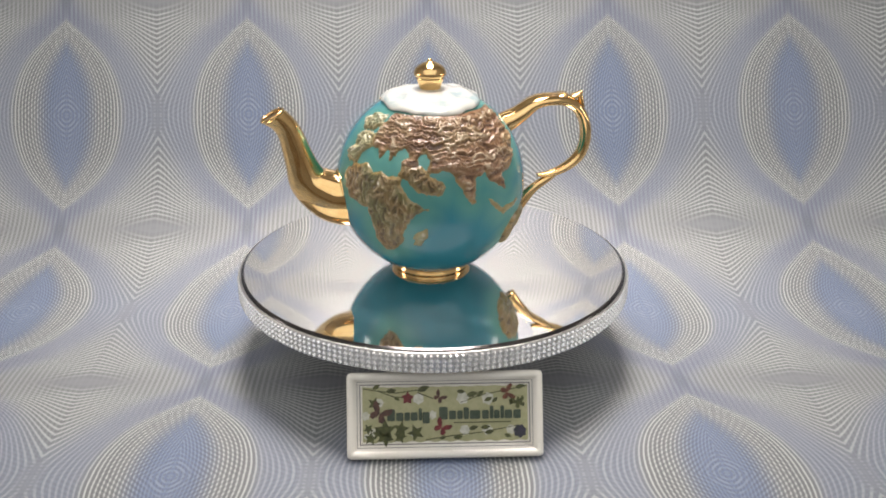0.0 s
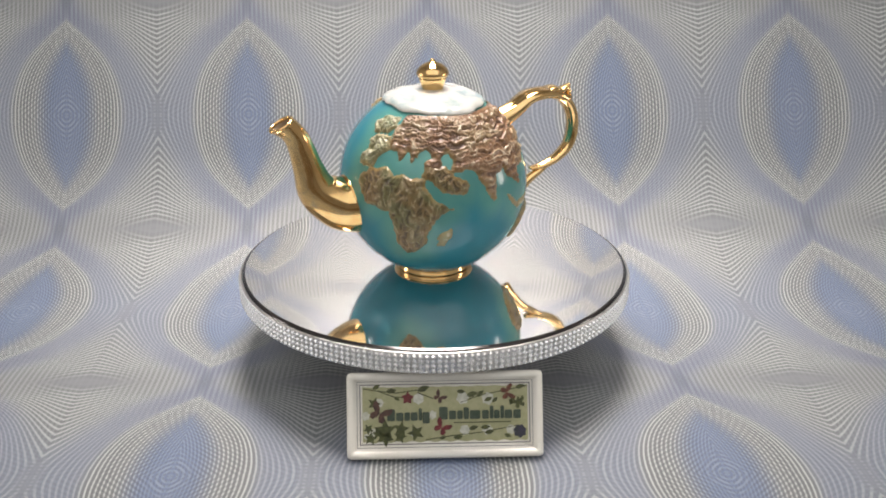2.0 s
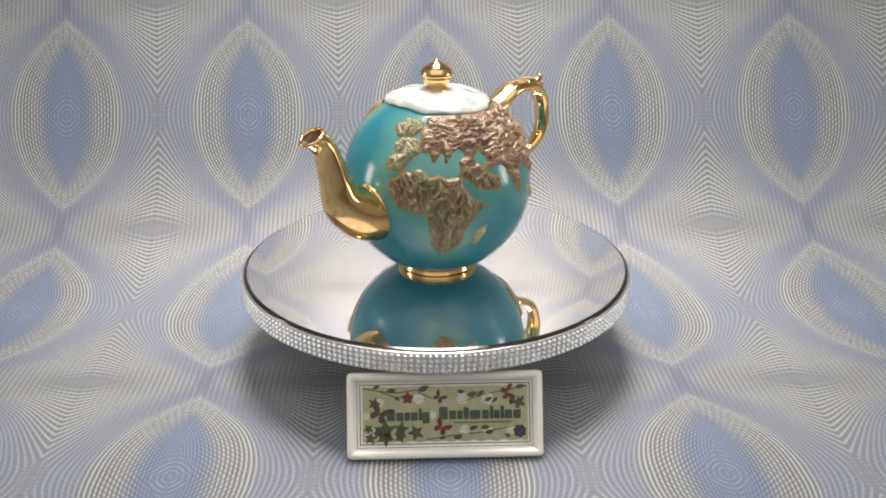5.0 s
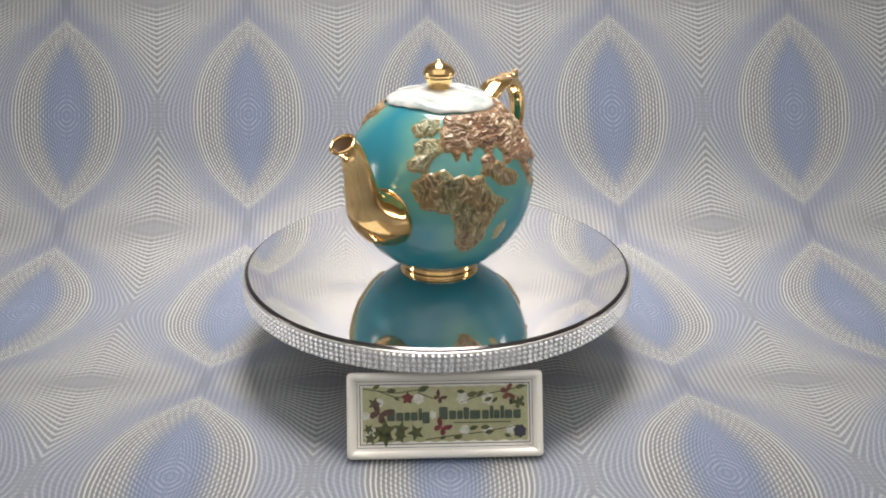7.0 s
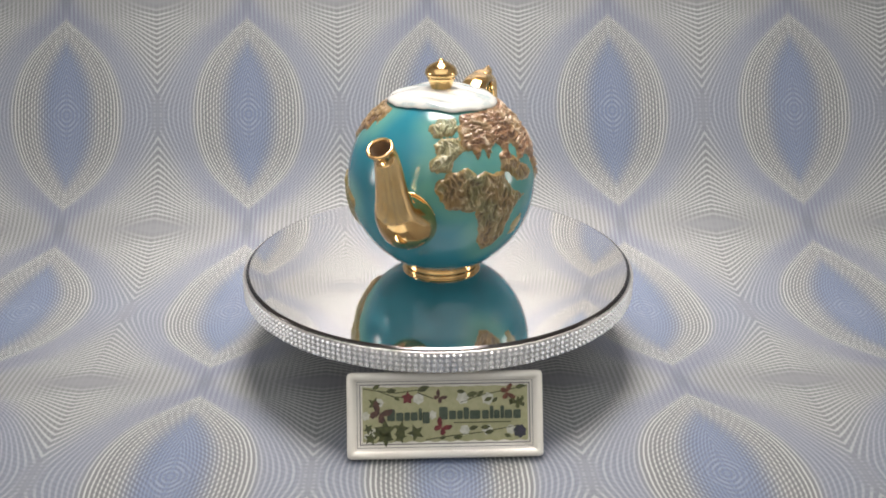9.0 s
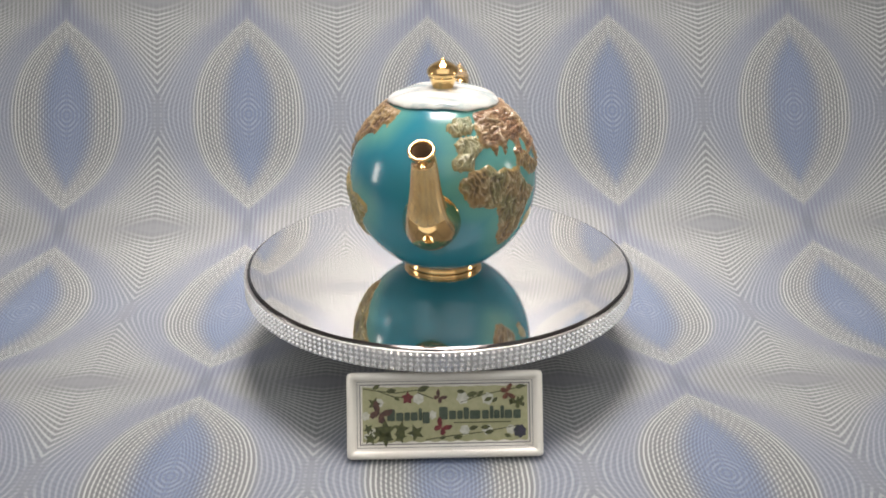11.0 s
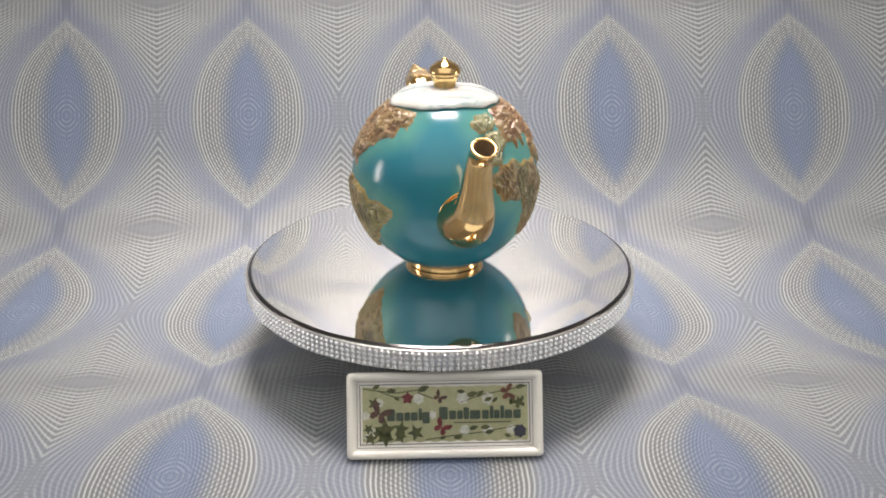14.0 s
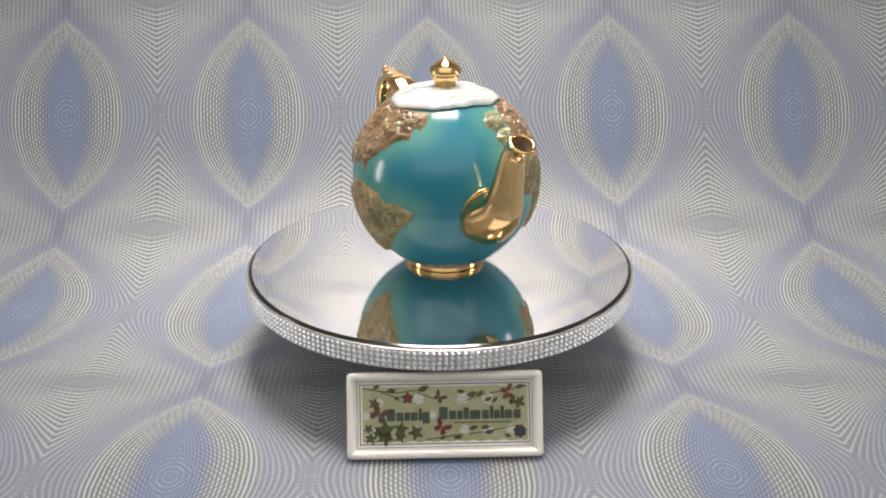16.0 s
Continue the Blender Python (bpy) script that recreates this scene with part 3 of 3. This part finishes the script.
def build_plaque():
    """Lies in its own x-y plane, y up the face, z towards the viewer; then leans back on its foot."""
    plaque = tagged(new("plaque"), "cream ceramic name plaque with leaf and butterfly print, leaning back", "plaque")
    w, h = 0.1318, 0.0578
    # frame with sunk panel: an outer bevelled ring of four mitred sides
    bm = bmesh.new()
    steps = [(0.0, 0.0), (0.0, 0.0052), (0.0008, 0.0066), (0.0022, 0.0073), (0.0040, 0.0071), (0.0050, 0.0062), (0.0056, 0.0050)]
    rings = []
    for inset, z in steps:
        ring = []
        rr = max(0.0030 - inset * 0.45, 0.0004)
        for cx, cy, a0 in ((w / 2 - inset - rr, h - inset - rr, 0), (-w / 2 + inset + rr, h - inset - rr, 90), (-w / 2 + inset + rr, inset + rr, 180), (w / 2 - inset - rr, inset + rr, 270)):
            for k in range(5):
                a = radians(a0 + 22.5 * k)
                ring.append(bm.verts.new((cx + rr * math.cos(a), cy + rr * math.sin(a), z)))
        rings.append(ring)
    for lo, hi in zip(rings, rings[1:]):
        for i in range(len(lo)):
            k = (i + 1) % len(lo)
            bm.faces.new((lo[i], lo[k], hi[k], hi[i]))
    bm.faces.new(rings[0][::-1])
    bm.faces.new(rings[-1])
    part("tile", bm, CREAM, plaque, "glazed cream tile with raised border")
    back = bmesh.new()
    box(back, (-0.02, 0.003, -0.004), (0.02, 0.030, 0.0), 0.001)
    part("rest", back, CREAM, plaque)
    z0 = 0.0050

    def px(x, y):
        """From the picture's units on the face (0..1 across, 0..1 up)."""
        return (-w / 2 + x * w, y * h)

    def piece(name, pts, layer, mat, label=""):
        return poly_piece(name, pts, z0 + 0.0002 * layer, mat, plaque, label, 0.0002)

    def ring(name, x0, y0, x1, y1, t, mat):
        (ax, ay), (bx, by) = px(x0, y0), px(x1, y1)
        bm_ = bmesh.new()
        for lo, hi in (((ax, ay), (bx, ay + t)), ((ax, by - t), (bx, by)), ((ax, ay + t), (ax + t, by - t)), ((bx - t, ay + t), (bx, by - t))):
            box(bm_, (*lo, z0), (*hi, z0 + 0.00025))
        part(name, bm_, mat, plaque, "thin grey printed border line", False)
    ring("border_line", 0.066, 0.165, 0.934, 0.862, 0.0006, LINE_PRINT)
    ring("border_line", 0.052, 0.130, 0.948, 0.895, 0.0003, LINE_PRINT)
    # olive ground with a lightly scalloped edge
    pts = []
    x0, y0, x1, y1 = 0.080, 0.195, 0.922, 0.835
    for k in range(40):
        pts.append(px(x0 + (x1 - x0) * k / 40, y0 + 0.010 * math.sin(k * 1.7)))
    for k in range(14):
        pts.append(px(x1, y0 + (y1 - y0) * k / 14))
    for k in range(40):
        pts.append(px(x1 - (x1 - x0) * k / 40, y1 - 0.012 * abs(math.sin(k * 0.8))))
    for k in range(14):
        pts.append(px(x0, y1 - (y1 - y0) * k / 14))
    piece("printed_ground", pts, 0, OLIVE_PRINT, "olive green printed ground")

    # the brand's two words as plain dark shapes, one block for each character's breadth
    def word(x, y, widths, talls, drops):
        for wd, tl, dr in zip(widths, talls, drops):
            a, b_ = px(x, y - dr), px(x + wd * 0.86, y + tl)
            r = 0.0006
            piece("letter_block", [(a[0] + r, a[1]), (b_[0] - r, a[1]), (b_[0], a[1] + r), (b_[0], b_[1] - r), (b_[0] - r, b_[1]), (a[0] + r, b_[1]), (a[0], b_[1] - r), (a[0], a[1] + r)], 3, WORD_PRINT)
            x += wd
    word(0.205, 0.440, [0.046, 0.042, 0.032, 0.040, 0.020, 0.042], [0.135, 0.095, 0.095, 0.095, 0.140, 0.095], [0, 0, 0, 0, 0, 0.035])
    word(0.470, 0.447, [0.050, 0.042, 0.032, 0.032, 0.062, 0.040, 0.022, 0.032, 0.022, 0.044, 0.044], [0.145, 0.100, 0.100, 0.135, 0.100, 0.100, 0.150, 0.100, 0.150, 0.100, 0.100], [0] * 11)
    a, b_ = px(0.545, 0.403), px(0.835, 0.415)
    piece("caption_bar", [a, (b_[0], a[1]), b_, (a[0], b_[1])], 3, LEAF_PRINT)

    def twig(pts_):
        line = [px(*p) for p in pts_]
        t = 0.00035
        piece("twig", [(x, y + t) for x, y in line] + [(x, y - t) for x, y in line[::-1]], 1, LEAF_PRINT)
    twig([(0.085, 0.815), (0.16, 0.785), (0.25, 0.760), (0.36, 0.790)])
    twig([(0.16, 0.785), (0.24, 0.715), (0.33, 0.700)])
    twig([(0.58, 0.640), (0.68, 0.720), (0.80, 0.770), (0.92, 0.820)])
    twig([(0.40, 0.215), (0.52, 0.255), (0.68, 0.290), (0.86, 0.360)])
    twig([(0.36, 0.760), (0.44, 0.690)])
    rng = random.Random(5)
    size = w
    for x, y, d, s in ((0.13, 0.81, 25, 0.045), (0.20, 0.775, 10, 0.055), (0.36, 0.780, 20, 0.065), (0.24, 0.715, -30, 0.035), (0.56, 0.770, -5, 0.045), (0.61, 0.715, 15, 0.06), (0.66, 0.700, 40, 0.05),
                       (0.70, 0.655, 20, 0.045), (0.74, 0.635, 40, 0.04), (0.86, 0.800, 15, 0.05), (0.62, 0.330, 15, 0.05), (0.68, 0.345, 5, 0.05), (0.70, 0.285, 10, 0.05), (0.80, 0.265, -20, 0.04),
                       (0.47, 0.225, 15, 0.035), (0.54, 0.235, 5, 0.05), (0.83, 0.600, 60, 0.05), (0.88, 0.600, 100, 0.045), (0.86, 0.62, 150, 0.04)):
        piece("leaf", turned(leaf_outline(0.24), *px(x, y), d, s * size), 2, LEAF_PRINT)
    for x, y, s, d in ((0.140, 0.640, 0.036, 70), (0.195, 0.330, 0.060, 20), (0.110, 0.350, 0.030, 50), (0.275, 0.345, 0.044, 80), (0.350, 0.300, 0.046, 40), (0.120, 0.240, 0.036, 10), (0.195, 0.245, 0.048, 60), (0.270, 0.255, 0.036, 5), (0.155, 0.300, 0.03, 30)):
        piece("ivy_leaf", turned(star_outline(5, 0.46), *px(x, y), d, s * size), 2, LEAF_PRINT, "dark green ivy leaf print")
    for x, y, s, d in ((0.165, 0.650, 0.024, 0), (0.365, 0.690, 0.030, 30), (0.590, 0.690, 0.034, 10), (0.720, 0.680, 0.034, 40), (0.600, 0.320, 0.028, 10), (0.715, 0.320, 0.028, 70), (0.435, 0.500, 0.024, 90), (0.835, 0.320, 0.026, 40), (0.130, 0.310, 0.022, 0), (0.095, 0.500, 0.024, 20), (0.34, 0.29, 0.02, 20), (0.10, 0.265, 0.016, 20)):
        piece("blossom", turned(star_outline(6, 0.8), *px(x, y), d, s * size), 1, WHITE_PRINT, "white blossom print")
    piece("red_flower", turned(star_outline(5, 0.6), *px(0.310, 0.700), 15, 0.034 * size), 3, RED_PRINT, "red star flower print")
    piece("violet_flower", turned(star_outline(7, 0.8), *px(0.880, 0.300), 15, 0.036 * size), 3, VIOLET_PRINT, "dark violet flower print")

    def butterfly(x, y, d, s, mat, label):
        """Two spread wings on a thin body."""
        for side in (1, -1):
            fore = [(0, 0.05), (0.25, 0.55), (0.75, 0.95), (0.95, 0.80), (0.85, 0.35), (0.45, 0.05)]
            hind = [(0, 0.05), (0.45, 0.05), (0.72, -0.20), (0.62, -0.60), (0.30, -0.62), (0.08, -0.30)]
            for outline in (fore, hind):
                piece("butterfly_wing", turned([(a * side, b_) for a, b_ in outline], *px(x, y), d, s * size), 4, mat, label)
    butterfly(0.470, 0.700, -40, 0.034, BROWN_PRINT, "brown butterfly print")
    butterfly(0.480, 0.350, -35, 0.045, RED_PRINT, "red butterfly print")
    butterfly(0.815, 0.745, -75, 0.042, RUST_PRINT, "rust butterfly print")
    butterfly(0.165, 0.520, -30, 0.058, BROWN_PRINT, "dark red butterfly print")
    butterfly(0.880, 0.620, 20, 0.034, LEAF_PRINT, "dark green butterfly print")
    plaque.matrix_world = pose(0.0070, -0.1635, 0.0004, 90 - 26, 0, 2)
    return plaque


cake_stand = build_stand()
teapot = build_teapot()
build_plaque()


# ---- what turns ----
def motions():
    # the turntable stands a little out of level; stand and pot are both a little off its axis
    base = pose(-0.0012, 0.0010, LEVEL + 0.0016, -0.6, 0, 0)
    stand_rows, pot_rows = [], []
    for k in range(17):
        a = SPIN * k
        q = radians(a - 107.7)
        stand_rows.append((k, base @ pose(0.0041 * math.cos(q), 0.0041 * math.sin(q), 0, 0, 0, a)))
        pot_rows.append((k, base @ pose(-0.0004 + 0.0086 * math.cos(q), -0.0022 + 0.0086 * math.sin(q), 0, 0, 0, a - 77.4)))
    walk(cake_stand, stand_rows)
    walk(teapot, pot_rows)


motions()
